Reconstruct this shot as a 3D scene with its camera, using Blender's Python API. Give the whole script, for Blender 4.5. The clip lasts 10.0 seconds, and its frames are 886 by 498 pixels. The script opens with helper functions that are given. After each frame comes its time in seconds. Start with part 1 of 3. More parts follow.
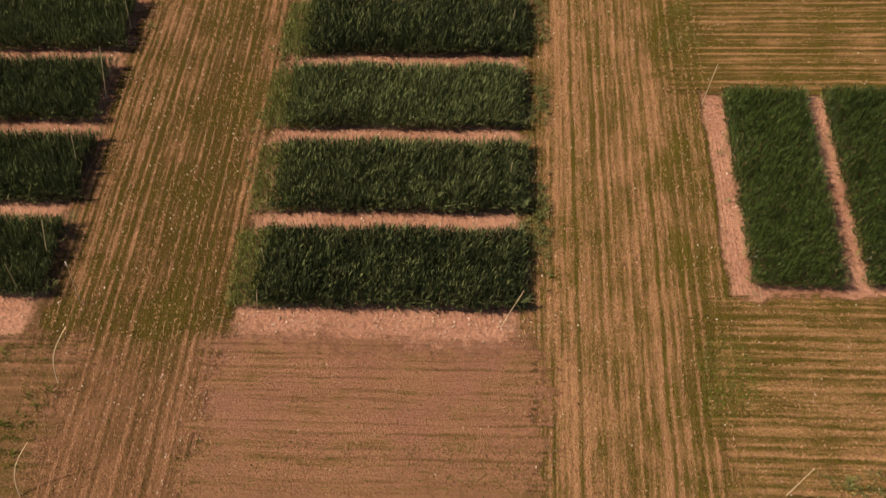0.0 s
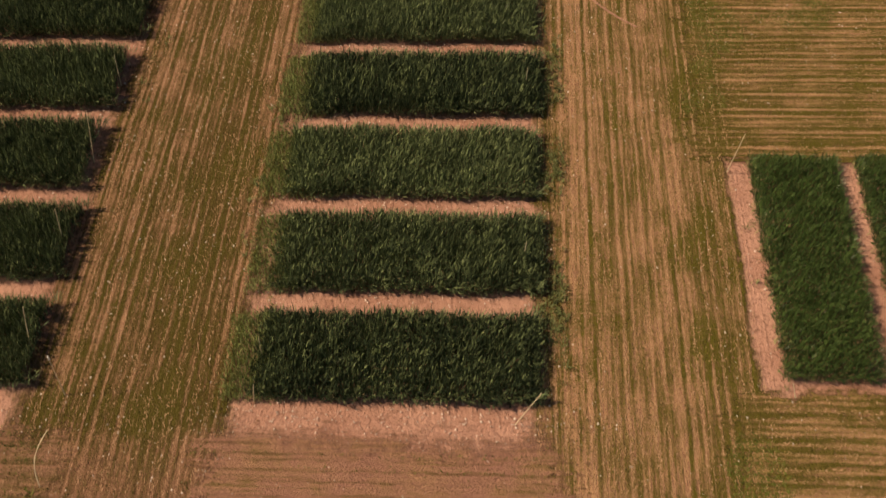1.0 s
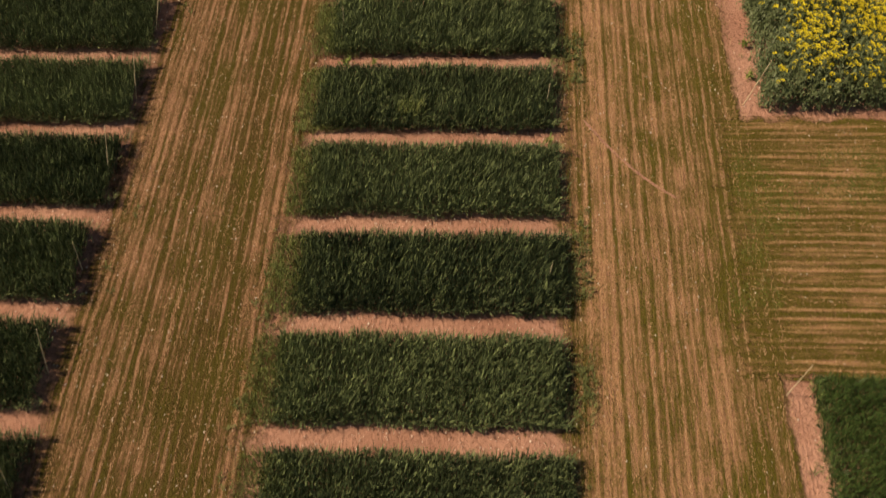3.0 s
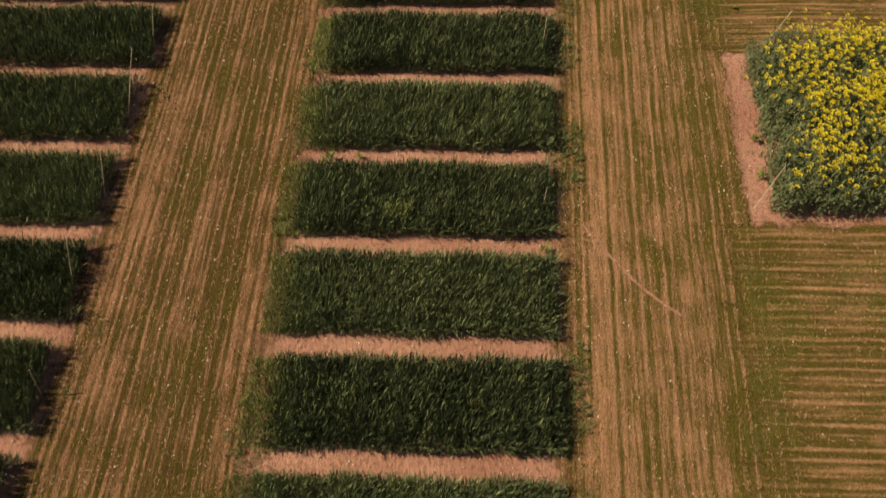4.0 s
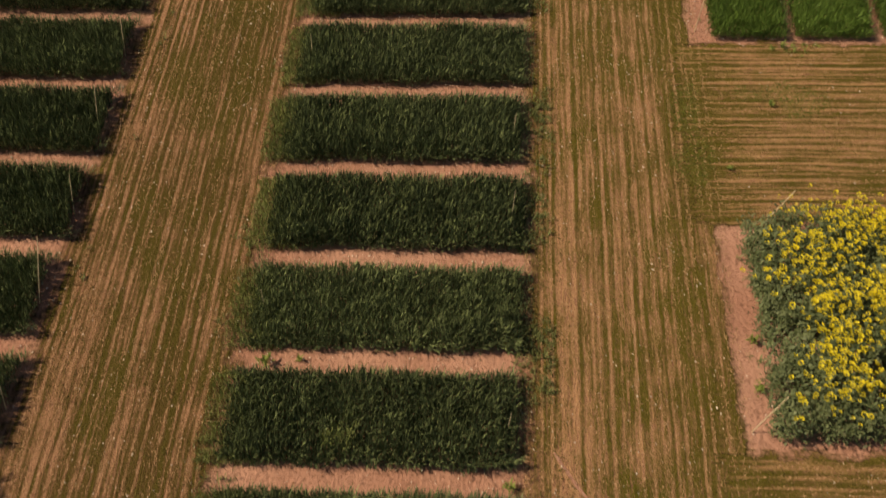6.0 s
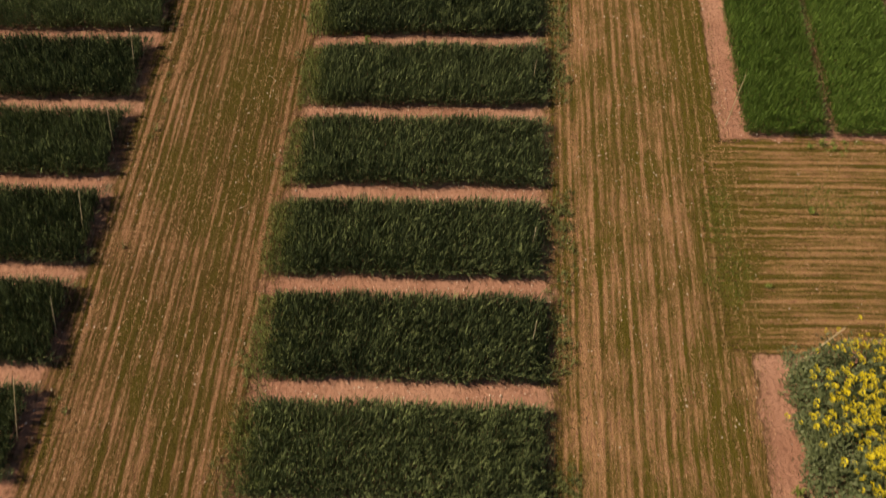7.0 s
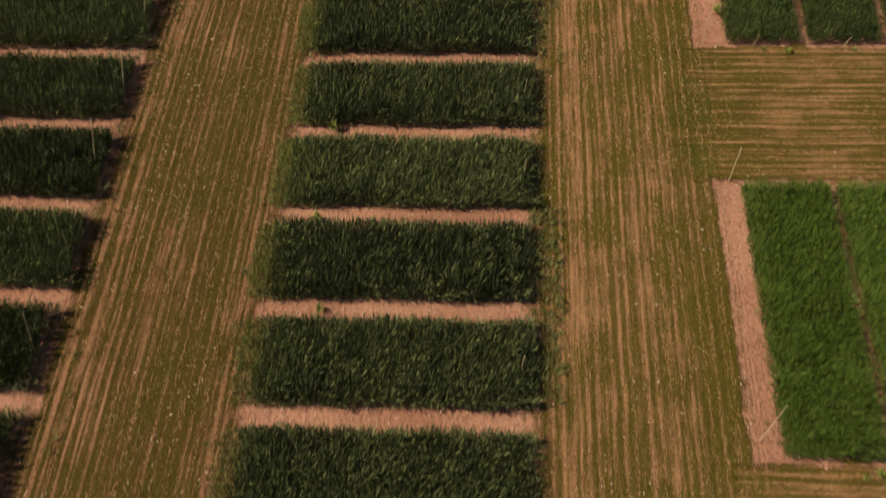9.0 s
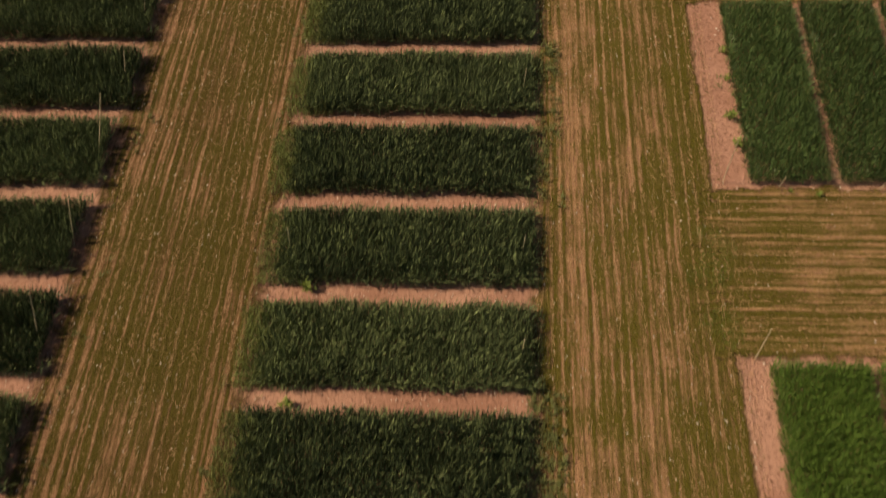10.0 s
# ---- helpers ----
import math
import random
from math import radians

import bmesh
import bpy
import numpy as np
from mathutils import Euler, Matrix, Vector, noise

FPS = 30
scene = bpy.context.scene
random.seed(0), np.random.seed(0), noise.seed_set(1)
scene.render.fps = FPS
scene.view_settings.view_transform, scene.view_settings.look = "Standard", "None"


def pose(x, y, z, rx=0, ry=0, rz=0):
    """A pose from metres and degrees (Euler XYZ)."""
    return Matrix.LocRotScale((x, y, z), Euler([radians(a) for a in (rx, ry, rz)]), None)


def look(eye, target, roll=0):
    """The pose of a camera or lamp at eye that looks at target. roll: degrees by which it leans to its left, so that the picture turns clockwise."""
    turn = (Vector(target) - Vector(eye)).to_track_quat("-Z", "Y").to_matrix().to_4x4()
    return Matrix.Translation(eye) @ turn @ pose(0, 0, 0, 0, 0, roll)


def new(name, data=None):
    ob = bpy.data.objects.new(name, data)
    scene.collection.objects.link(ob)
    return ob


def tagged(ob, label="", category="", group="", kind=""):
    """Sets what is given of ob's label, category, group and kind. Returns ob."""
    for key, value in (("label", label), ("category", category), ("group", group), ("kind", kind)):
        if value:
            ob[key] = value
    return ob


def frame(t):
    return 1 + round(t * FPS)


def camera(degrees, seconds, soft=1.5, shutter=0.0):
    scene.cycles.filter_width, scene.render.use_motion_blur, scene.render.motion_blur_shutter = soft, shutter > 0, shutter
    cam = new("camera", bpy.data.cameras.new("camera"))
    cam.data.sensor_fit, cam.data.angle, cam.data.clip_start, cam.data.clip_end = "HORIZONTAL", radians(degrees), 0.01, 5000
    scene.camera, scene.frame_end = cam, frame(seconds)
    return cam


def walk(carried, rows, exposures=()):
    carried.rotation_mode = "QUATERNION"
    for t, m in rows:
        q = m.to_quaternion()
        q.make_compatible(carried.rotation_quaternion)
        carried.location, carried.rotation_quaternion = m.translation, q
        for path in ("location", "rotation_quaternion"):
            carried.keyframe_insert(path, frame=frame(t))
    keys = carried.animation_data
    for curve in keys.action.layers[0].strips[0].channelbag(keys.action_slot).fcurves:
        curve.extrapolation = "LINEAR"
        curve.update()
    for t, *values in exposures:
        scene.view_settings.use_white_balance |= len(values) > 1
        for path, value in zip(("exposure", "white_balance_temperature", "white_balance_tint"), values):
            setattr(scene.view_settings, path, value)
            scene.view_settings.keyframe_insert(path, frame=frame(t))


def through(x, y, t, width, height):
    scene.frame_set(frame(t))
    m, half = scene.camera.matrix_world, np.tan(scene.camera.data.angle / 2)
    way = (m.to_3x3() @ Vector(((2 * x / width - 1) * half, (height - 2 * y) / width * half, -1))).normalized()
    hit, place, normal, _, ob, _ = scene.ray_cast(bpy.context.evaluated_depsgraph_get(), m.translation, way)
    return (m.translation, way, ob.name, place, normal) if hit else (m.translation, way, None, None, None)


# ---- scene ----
cam = camera(50.0, 10.0, soft=1.5, shutter=0.42)
PATH = [
    (0, (0.058, 0.049, 11.678), (-0.529, 5.833, 3.542), -4.01),
    (0.5, (-0.041, 0.757, 11.655), (-0.625, 6.526, 3.508), -3.94),
    (1, (-0.159, 1.629, 11.672), (-0.738, 7.373, 3.507), -3.93),
    (1.5, (-0.276, 2.542, 11.707), (-0.847, 8.257, 3.521), -3.93),
    (2, (-0.402, 3.593, 11.732), (-0.966, 9.277, 3.524), -3.97),
    (2.5, (-0.505, 4.565, 11.740), (-1.070, 10.238, 3.525), -4.00),
    (4, (-0.410, 7.600, 11.886), (-0.980, 13.281, 3.676), -3.81),
    (4.5, (-0.172, 8.550, 11.907), (-0.747, 14.226, 3.694), -3.85),
    (5, (0.122, 9.478, 11.924), (-0.454, 15.158, 3.715), -3.94),
    (5.5, (0.227, 10.336, 11.950), (-0.350, 16.021, 3.743), -3.98),
    (7, (-0.187, 13.493, 12.068), (-0.757, 19.165, 3.852), -3.82),
    (7.5, (-0.185, 14.732, 12.116), (-0.755, 20.395, 3.894), -3.83),
    (8, (-0.113, 16.191, 12.144), (-0.682, 21.841, 3.913), -3.85),
    (8.5, (-0.044, 17.545, 12.158), (-0.612, 23.206, 3.934), -3.89),
    (9, (0.030, 19.117, 12.166), (-0.539, 24.787, 3.949), -3.92),
    (9.5, (0.043, 20.656, 12.134), (-0.528, 26.339, 3.926), -4.02),
    (10, (0.078, 22.316, 12.132), (-0.498, 28.018, 3.937), -4.10),
]
walk(cam, [(t, look(eye, target, roll)) for t, eye, target, roll in PATH], [(0, 0.26, 8800, 21), (2.5, 0.22, 8800, 18), (7, 0.11, 8800, 16), (10, 0.04, 8800, 16)])

# ---- light ----
SUN_ELEVATION, SUN_AZIMUTH = 49.0, 271.0  # degrees; azimuth clockwise from +y
world = bpy.data.worlds.new("sky")
scene.world = world
world.use_nodes = True
sky = world.node_tree.nodes.new("ShaderNodeTexSky")
sky.sky_type, sky.sun_disc = "NISHITA", False
sky.sun_elevation, sky.sun_rotation = radians(SUN_ELEVATION), radians(SUN_AZIMUTH)
background = world.node_tree.nodes["Background"]
background.inputs["Strength"].default_value = 0.055
world.node_tree.links.new(sky.outputs["Color"], background.inputs["Color"])
sun_data = bpy.data.lights.new("sun", "SUN")
sun_data.energy, sun_data.angle, sun_data.color = 4.5, radians(0.5), (1.0, 0.90, 0.78)
sun = new("sun", sun_data)
ca, sa = math.cos(radians(SUN_AZIMUTH)), math.sin(radians(SUN_AZIMUTH))
ce, se = math.cos(radians(SUN_ELEVATION)), math.sin(radians(SUN_ELEVATION))
sun.matrix_world = look((60 * sa * ce, 60 * ca * ce + 18, 60 * se), (0, 18, 0))


# ---- materials ----
class Nodes:
    """A short way to write node trees."""

    def __init__(self, name):
        self.mat = bpy.data.materials.new(name)
        self.mat.use_nodes = True
        self.tree = self.mat.node_tree
        self.shader = self.tree.nodes["Principled BSDF"]

    def add(self, kind, **sets):
        node = self.tree.nodes.new("ShaderNode" + kind)
        for key, value in sets.items():
            setattr(node, key, value)
        return node

    def put(self, value, socket):
        if isinstance(value, bpy.types.NodeSocket):
            self.tree.links.new(value, socket)
        else:
            socket.default_value = value

    def place(self):
        return self.add("TexCoord").outputs["Object"]

    def scaled(self, vector, sx, sy, sz=1.0):
        node = self.add("Mapping")
        self.put(vector, node.inputs["Vector"])
        node.inputs["Scale"].default_value = (sx, sy, sz)
        return node.outputs["Vector"]

    def noise(self, vector, scale, detail=4.0, rough=0.55):
        node = self.add("TexNoise")
        self.put(vector, node.inputs["Vector"])
        for key, value in (("Scale", scale), ("Detail", detail), ("Roughness", rough)):
            node.inputs[key].default_value = value
        return node.outputs["Fac"]

    def ramp(self, value, low, high, out_low=0.0, out_high=1.0):
        node = self.add("MapRange", interpolation_type="SMOOTHSTEP")
        self.put(value, node.inputs["Value"])
        for key, number in (("From Min", low), ("From Max", high), ("To Min", out_low), ("To Max", out_high)):
            node.inputs[key].default_value = number
        return node.outputs["Result"]

    def math(self, how, a, b=0.0):
        node = self.add("Math", operation=how)
        self.put(a, node.inputs[0])
        self.put(b, node.inputs[1])
        return node.outputs[0]

    def mix(self, fac, a, b):
        node = self.add("Mix", data_type="RGBA")
        self.put(fac, node.inputs[0])
        for value, socket in ((a, node.inputs[6]), (b, node.inputs[7])):
            self.put(value if isinstance(value, bpy.types.NodeSocket) else (*value, 1.0), socket)
        return node.outputs[2]

    def done(self, colour, rough=0.9, height=None, depth=0.02, gloss=0.25):
        self.put(colour if isinstance(colour, bpy.types.NodeSocket) else (*colour, 1.0), self.shader.inputs["Base Color"])
        self.put(rough, self.shader.inputs["Roughness"])
        self.shader.inputs["Specular IOR Level"].default_value = gloss
        if height is not None:
            bump = self.add("Bump")
            bump.inputs["Distance"].default_value = depth
            bump.inputs["Strength"].default_value = 1.0
            self.put(height, bump.inputs["Height"])
            self.tree.links.new(bump.outputs["Normal"], self.shader.inputs["Normal"])
        return self.mat


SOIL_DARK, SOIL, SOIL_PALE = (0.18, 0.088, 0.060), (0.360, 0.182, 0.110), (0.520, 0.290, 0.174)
STRAW, MOSS, GRASS, GREEN = (0.45, 0.285, 0.125), (0.124, 0.098, 0.022), (0.092, 0.087, 0.013), (0.100, 0.104, 0.013)


def soil_material(name, tone=0.0):
    """Bare reddish loam with clods."""
    n = Nodes(name)
    p = n.place()
    broad, clod, grain = n.noise(p, 0.7, 3), n.noise(p, 14, 5, 0.65), n.noise(p, 70, 3, 0.7)
    c = n.mix(n.ramp(broad, 0.3, 0.7), (0.366, 0.192, 0.136), (0.484, 0.277, 0.202))
    c = n.mix(n.ramp(clod, 0.50, 0.34, 0.0, 0.55), c, SOIL_DARK)
    c = n.mix(n.ramp(grain, 0.58, 0.75, 0.0, 0.6), c, SOIL_PALE)
    c = n.mix(tone, c, SOIL_DARK)
    return n.done(c, 0.95, n.math("ADD", clod, n.math("MULTIPLY", grain, 0.35)), 0.05, 0.1)


def row_waves(seed):
    """The drill rows of an alley: period, strength and phase of the waves that make them up."""
    return ((0.166, 1.0, 1.7 * seed), (0.119, 0.85, 2.9 * seed + 1.0), (0.305, 0.4, 0.8 * seed + 2.0), (0.074, 0.6, 3.1 * seed))


def mown_material(name, along_y=True, green=0.5, bare=0.0, seed=0.0, edges=(), lush=0.7, rows=0.085, wander=0.9, tan=1.0, side_shade=0.0, worn=0.0, bands=(), rank_west=None):
    """Mown stubble and seedling rows over loam, with green patches; the rows run along y or along x.
    edges: (axis, place, side, softness, tatter) where the cover thins out raggedly; bands: (place across, half width, amount) greener or barer strips."""
    n = Nodes(name)
    p = n.place()
    raw = n.add("SeparateXYZ")
    n.put(p, raw.inputs[0])
    east = n.math("SUBTRACT", raw.outputs[0], n.math("MULTIPLY", n.math("SUBTRACT", raw.outputs[1], 8.0), 0.0115))
    north = raw.outputs[1]
    across, down = (east, north) if along_y else (north, east)
    straight = across
    border = n.math("MULTIPLY", n.math("ADD", raw.outputs[0], east), 0.5)  # the east blocks' border runs less askew
    across = n.math("ADD", across, n.math("MULTIPLY", n.math("SUBTRACT", n.noise(p, 0.7, 2), 0.5), 0.09))

    def streaks(per_metre, length, detail=2.0, rough=0.6):
        both = n.add("CombineXYZ")
        n.put(n.math("MULTIPLY", across, per_metre), both.inputs[0])
        n.put(n.math("MULTIPLY", down, 1.0 / length), both.inputs[1])
        both.inputs[2].default_value = seed
        return n.noise(both.outputs[0], 1.0, detail, rough)

    def wave(period, phase):
        return n.math("SINE", n.math("ADD", n.math("MULTIPLY", across, 2 * math.pi / period), phase))

    long, dash, strand, chaff = streaks(8.5, 7.0, 2.0), streaks(17.0, 1.1, 3.0), streaks(34.0, 0.32, 3.0, 0.7), streaks(70.0, 0.05, 2.0, 0.7)
    patch, fine, grain = n.noise(p, 1.3, 4, 0.6), n.noise(p, 30, 4, 0.75), n.noise(p, 90, 2, 0.7)
    field = n.noise(p, 0.33, 3, 0.55)
    clear = n.ramp(n.noise(p, 0.55, 3, 0.6), 0.36, 0.60, 0.45, 1.0)
    total = None
    for period, strength, phase in row_waves(seed):
        one = n.math("MULTIPLY", wave(period, phase), strength * rows)
        total = one if total is None else n.math("ADD", total, one)
    total = n.math("MULTIPLY", total, clear)
    drilled = n.math("ADD", total, n.math("ADD", n.math("SUBTRACT", dash, 0.5), n.math("MULTIPLY", n.math("SUBTRACT", strand, 0.5), 0.8)))
    for value, weight in ((long, wander), (dash, 1.1), (strand, 0.9), (chaff, 0.5), (patch, 0.75), (field, 0.5), (fine, 0.6)):
        total = n.math("ADD", total, n.math("MULTIPLY", n.math("SUBTRACT", value, 0.5), weight))
    for place, half, amount in bands:
        away = n.math("ABSOLUTE", n.math("SUBTRACT", straight, place))
        total = n.math("ADD", total, n.ramp(away, half * 0.4, half, amount, 0.0))
    total = n.math("ADD", total, n.ramp(north, 14.0, 32.0, -0.02, 0.05))
    if rank_west:  # greener where the alley opens to the west
        total = n.math("ADD", total, n.ramp(n.math("ADD", east, patch), *rank_west))
    if worn:  # sparser cover on the last metres to the south
        total = n.math("ADD", total, n.ramp(n.math("ADD", north, patch), 5.7, 7.6, -worn, 0.0))
        rank = n.math("ABSOLUTE", n.math("SUBTRACT", n.math("ADD", north, n.math("MULTIPLY", patch, 0.8)), 7.45))
        total = n.math("ADD", total, n.ramp(rank, 0.1, 0.55, 0.22, 0.0))
    soil = n.mix(n.ramp(fine, 0.35, 0.65), SOIL_DARK, SOIL)
    # painted shade of the stubble's sunless sides, mixed into soil, straw and leaves
    soil = n.mix(side_shade, soil, (0.200, 0.100, 0.058))
    straw = n.mix(n.ramp(grain, 0.28, 0.55, 0.0, tan), SOIL_PALE, STRAW)
    bits = n.math("ADD", n.math("MULTIPLY", strand, 0.55), n.math("MULTIPLY", chaff, 0.45))
    straw = n.mix(side_shade * 0.4, straw, (0.270, 0.150, 0.088))
    chaffy = n.mix(tan, SOIL_PALE, STRAW)
    pale = n.mix(n.ramp(bits, 0.36, 0.55), soil, straw)
    leafy = n.mix(n.ramp(grain, 0.3, 0.7), MOSS, GRASS)
    leafy = n.mix(n.ramp(bits, 0.53, 0.66, 0.0, 0.75), leafy, chaffy)
    leafy = n.mix(n.ramp(fine, 0.48, 0.34, 0.0, 0.6), leafy, SOIL_DARK)
    leafy = n.mix(side_shade, leafy, (0.092, 0.060, 0.020))
    c = n.mix(n.ramp(total, 0.20 - green, 0.80 - green), pale, leafy)
    swath = n.math("ADD", n.math("MULTIPLY", n.math("ADD", total, green), 0.35), n.math("MULTIPLY", streaks(1.4, 2.5, 3.0), 0.65))
    swath = n.math("ADD", swath, n.ramp(north, 12.0, 32.0, -0.015, 0.045))
    thick = n.ramp(swath, 0.52, 0.66, 0.0, lush)
    if worn:
        thick = n.math("MULTIPLY", thick, n.ramp(n.math("ADD", north, patch), 5.7, 7.6, 0.35, 1.0))
    turf = n.mix(n.ramp(fine, 0.3, 0.7), MOSS, GREEN)
    turf = n.mix(n.ramp(bits, 0.54, 0.68, 0.0, 0.5), turf, chaffy)
    c = n.mix(thick, c, n.mix(side_shade * 0.7, turf, (0.060, 0.062, 0.010)))
    if worn:  # browner to the south
        c = n.mix(n.ramp(n.math("ADD", north, patch), 7.4, 6.4, 0.0, 0.55), c, (0.220, 0.116, 0.068))
    lumps = n.math("ADD", n.math("MULTIPLY", n.noise(p, 42, 3, 0.85), 0.9), n.math("ADD", n.math("MULTIPLY", fine, 0.35), n.math("MULTIPLY", dash, 0.3)))
    clod = n.mix(n.ramp(lumps, 0.58, 0.92), (0.222, 0.104, 0.078), (0.425, 0.216, 0.160))
    clod = n.mix(n.ramp(drilled, 0.0, 0.24, 0.0, 0.75), clod, (0.170, 0.090, 0.050))
    clod = n.mix(n.ramp(n.noise(p, 13, 4, 0.65), 0.48, 0.34, 0.0, 0.35), clod, SOIL_DARK)
    clod = n.mix(n.ramp(n.math("ADD", n.math("MULTIPLY", long, 0.5), n.math("ADD", n.math("MULTIPLY", strand, 0.25), n.math("MULTIPLY", patch, 0.25))), 0.52, 0.60, 0.0, 0.5), clod, MOSS)
    if bare:
        clod = n.mix(n.ramp(n.math("ADD", north, n.math("MULTIPLY", patch, 2.5)), 6.3, 5.2, 0.0, 0.45), clod, (0.175, 0.116, 0.048))
        c = n.mix(n.ramp(patch, 0.35, 0.65, bare, bare * 0.62), c, clod)
    ragged = n.math("ADD", n.math("MULTIPLY", n.math("SUBTRACT", n.noise(p, 2.2, 6, 0.75), 0.5), 1.2), n.math("MULTIPLY", n.math("SUBTRACT", dash, 0.5), 0.5))
    cover = None
    for axis, place, side, *fade in edges:
        inside = n.math("MULTIPLY", n.math("SUBTRACT", {"x": east, "border": border, "y": north}[axis], place), side)
        width, tatter = fade if fade else (0.42, 1.0)
        one = n.ramp(n.math("ADD", inside, n.math("MULTIPLY", ragged, tatter)), 0.0, width)
        cover = one if cover is None else n.math("MULTIPLY", cover, one)
    if cover is not None:
        n.put(cover, n.shader.inputs["Alpha"])
    relief = n.math("ADD", n.math("MULTIPLY", bits, 1.6), n.math("ADD", fine, n.math("MULTIPLY", grain, 0.5)))
    return n.done(c, 0.95, relief, 0.04, 0.1)


def leaf_material(name, dark, light, dry=None, rough=0.5, gloss=0.35, through=0.09, clump=2.5, skew=1.0):
    """Leaf blades that differ from one to the next and from clump to clump."""
    n = Nodes(name)
    island = n.add("NewGeometry").outputs["Random Per Island"]
    thing = n.add("ObjectInfo").outputs["Random"]
    p = n.place()
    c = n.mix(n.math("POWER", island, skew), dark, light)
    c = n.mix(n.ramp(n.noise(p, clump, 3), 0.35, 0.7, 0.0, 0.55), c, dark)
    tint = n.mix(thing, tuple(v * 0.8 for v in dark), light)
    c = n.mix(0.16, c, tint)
    if dry:
        c = n.mix(n.ramp(island, 0.975, 0.99), c, dry)
    n.put(0.0, n.shader.inputs["Metallic"])
    m = n.done(c, rough, None, gloss=gloss)
    if through:
        glow = n.add("BsdfTranslucent")
        n.put(c, glow.inputs["Color"])
        both = n.add("MixShader")
        both.inputs[0].default_value = through
        n.tree.links.new(n.shader.outputs[0], both.inputs[1])
        n.tree.links.new(glow.outputs[0], both.inputs[2])
        n.tree.links.new(both.outputs[0], n.tree.nodes["Material Output"].inputs["Surface"])
    return m


def plain_material(name, colour, rough=0.6, vary=0.25):
    n = Nodes(name)
    island = n.add("NewGeometry").outputs["Random Per Island"]
    c = n.mix(island, colour, tuple(v * (1 - vary) for v in colour))
    return n.done(c, rough, n.noise(n.place(), 60, 2), 0.002)


M_GROUND = soil_material("loam", 0.0)
M_PATH = soil_material("bare_loam")
# west rows carry painted side shade: seen from the east, against the sun
M_MOWN_W = mown_material("mown_rows_west", True, 0.695, seed=12.0, tan=0.15, rows=0.11, lush=0.55, side_shade=0.72, worn=0.26, edges=(("x", -6.92, 1), ("x", -3.60, -1)), bands=((-6.3, 0.6, -0.13), (-4.62, 0.35, 0.14), (-3.85, 0.5, -0.14)))
M_MOWN_E = mown_material("mown_rows_east", True, 0.555, wander=0.5, rows=0.072, tan=0.48, lush=0.85, edges=(("x", 0.24, 1), ("border", 3.42, -1, 0.10, 0.3)), bands=((0.98, 0.22, -0.12), (3.1, 0.7, 0.13)))
M_SEEDBED = mown_material("bare_seedbed_rows", False, 0.34, 0.80, 5.0, (("x", -4.05, 1, 0.12, 1.6), ("x", 0.8, -1, 0.12, 1.6), ("y", 6.92, -1)))
M_WEEDY = mown_material("weedy_loam", False, 0.62, 0.62, 9.0, (("x", -5.85, -1, 0.12, 1.2), ("y", 6.88, -1)))
# wheat: near-black and bright blades paint in the canopy's shaded gaps and glints
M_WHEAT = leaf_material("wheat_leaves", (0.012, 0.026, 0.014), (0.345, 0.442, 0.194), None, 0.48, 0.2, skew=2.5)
M_SOUTH = leaf_material("south_cereal_leaves", (0.016, 0.037, 0.010), (0.110, 0.190, 0.052), None, 0.42, 0.4)
M_FRINGE = leaf_material("pale_wheat_leaves", (0.150, 0.190, 0.062), (0.360, 0.420, 0.160), (0.25, 0.20, 0.07))
M_BARLEY = leaf_material("bright_cereal_leaves", (0.046, 0.098, 0.016), (0.180, 0.312, 0.066), None, clump=1.6)
M_CEREAL = leaf_material("cereal_leaves", (0.015, 0.036, 0.010), (0.135, 0.228, 0.074), (0.20, 0.16, 0.05))
M_RAPE = leaf_material("rape_leaves", (0.060, 0.090, 0.036), (0.175, 0.220, 0.100), None, 0.55)
M_PETAL = leaf_material("rape_petals", (0.57, 0.47, 0.02), (0.77, 0.70, 0.08), None, 0.6, 0.2)
M_LUSH = leaf_material("lush_short_grass", (0.066, 0.086, 0.012), (0.140, 0.165, 0.028), None, 0.6, 0.2)
M_TUFT = leaf_material("short_grass", (0.080, 0.072, 0.014), (0.155, 0.132, 0.036), (0.40, 0.28, 0.15), 0.7, 0.15)
M_VERGE = leaf_material("verge_leaves", (0.085, 0.102, 0.035), (0.215, 0.245, 0.092), None, 0.6, 0.2)
M_WEED = leaf_material("weed_leaves", (0.100, 0.150, 0.030), (0.260, 0.340, 0.085), None, 0.6, 0.2)
M_STRAW = leaf_material("cut_straw", (0.42, 0.25, 0.14), (0.60, 0.39, 0.235), None, 0.7, 0.2, 0.0)
M_STONE = plain_material("pale_flint", (0.82, 0.72, 0.60), 0.5, 0.5)
M_CLOD = plain_material("loam_clod", (0.36, 0.20, 0.115), 0.95, 0.35)
M_CANE = plain_material("bamboo_cane", (0.62, 0.53, 0.36), 0.5, 0.1)
M_TIP = plain_material("white_paint", (0.8, 0.78, 0.72), 0.5, 0.1)


# ---- mesh helpers ----


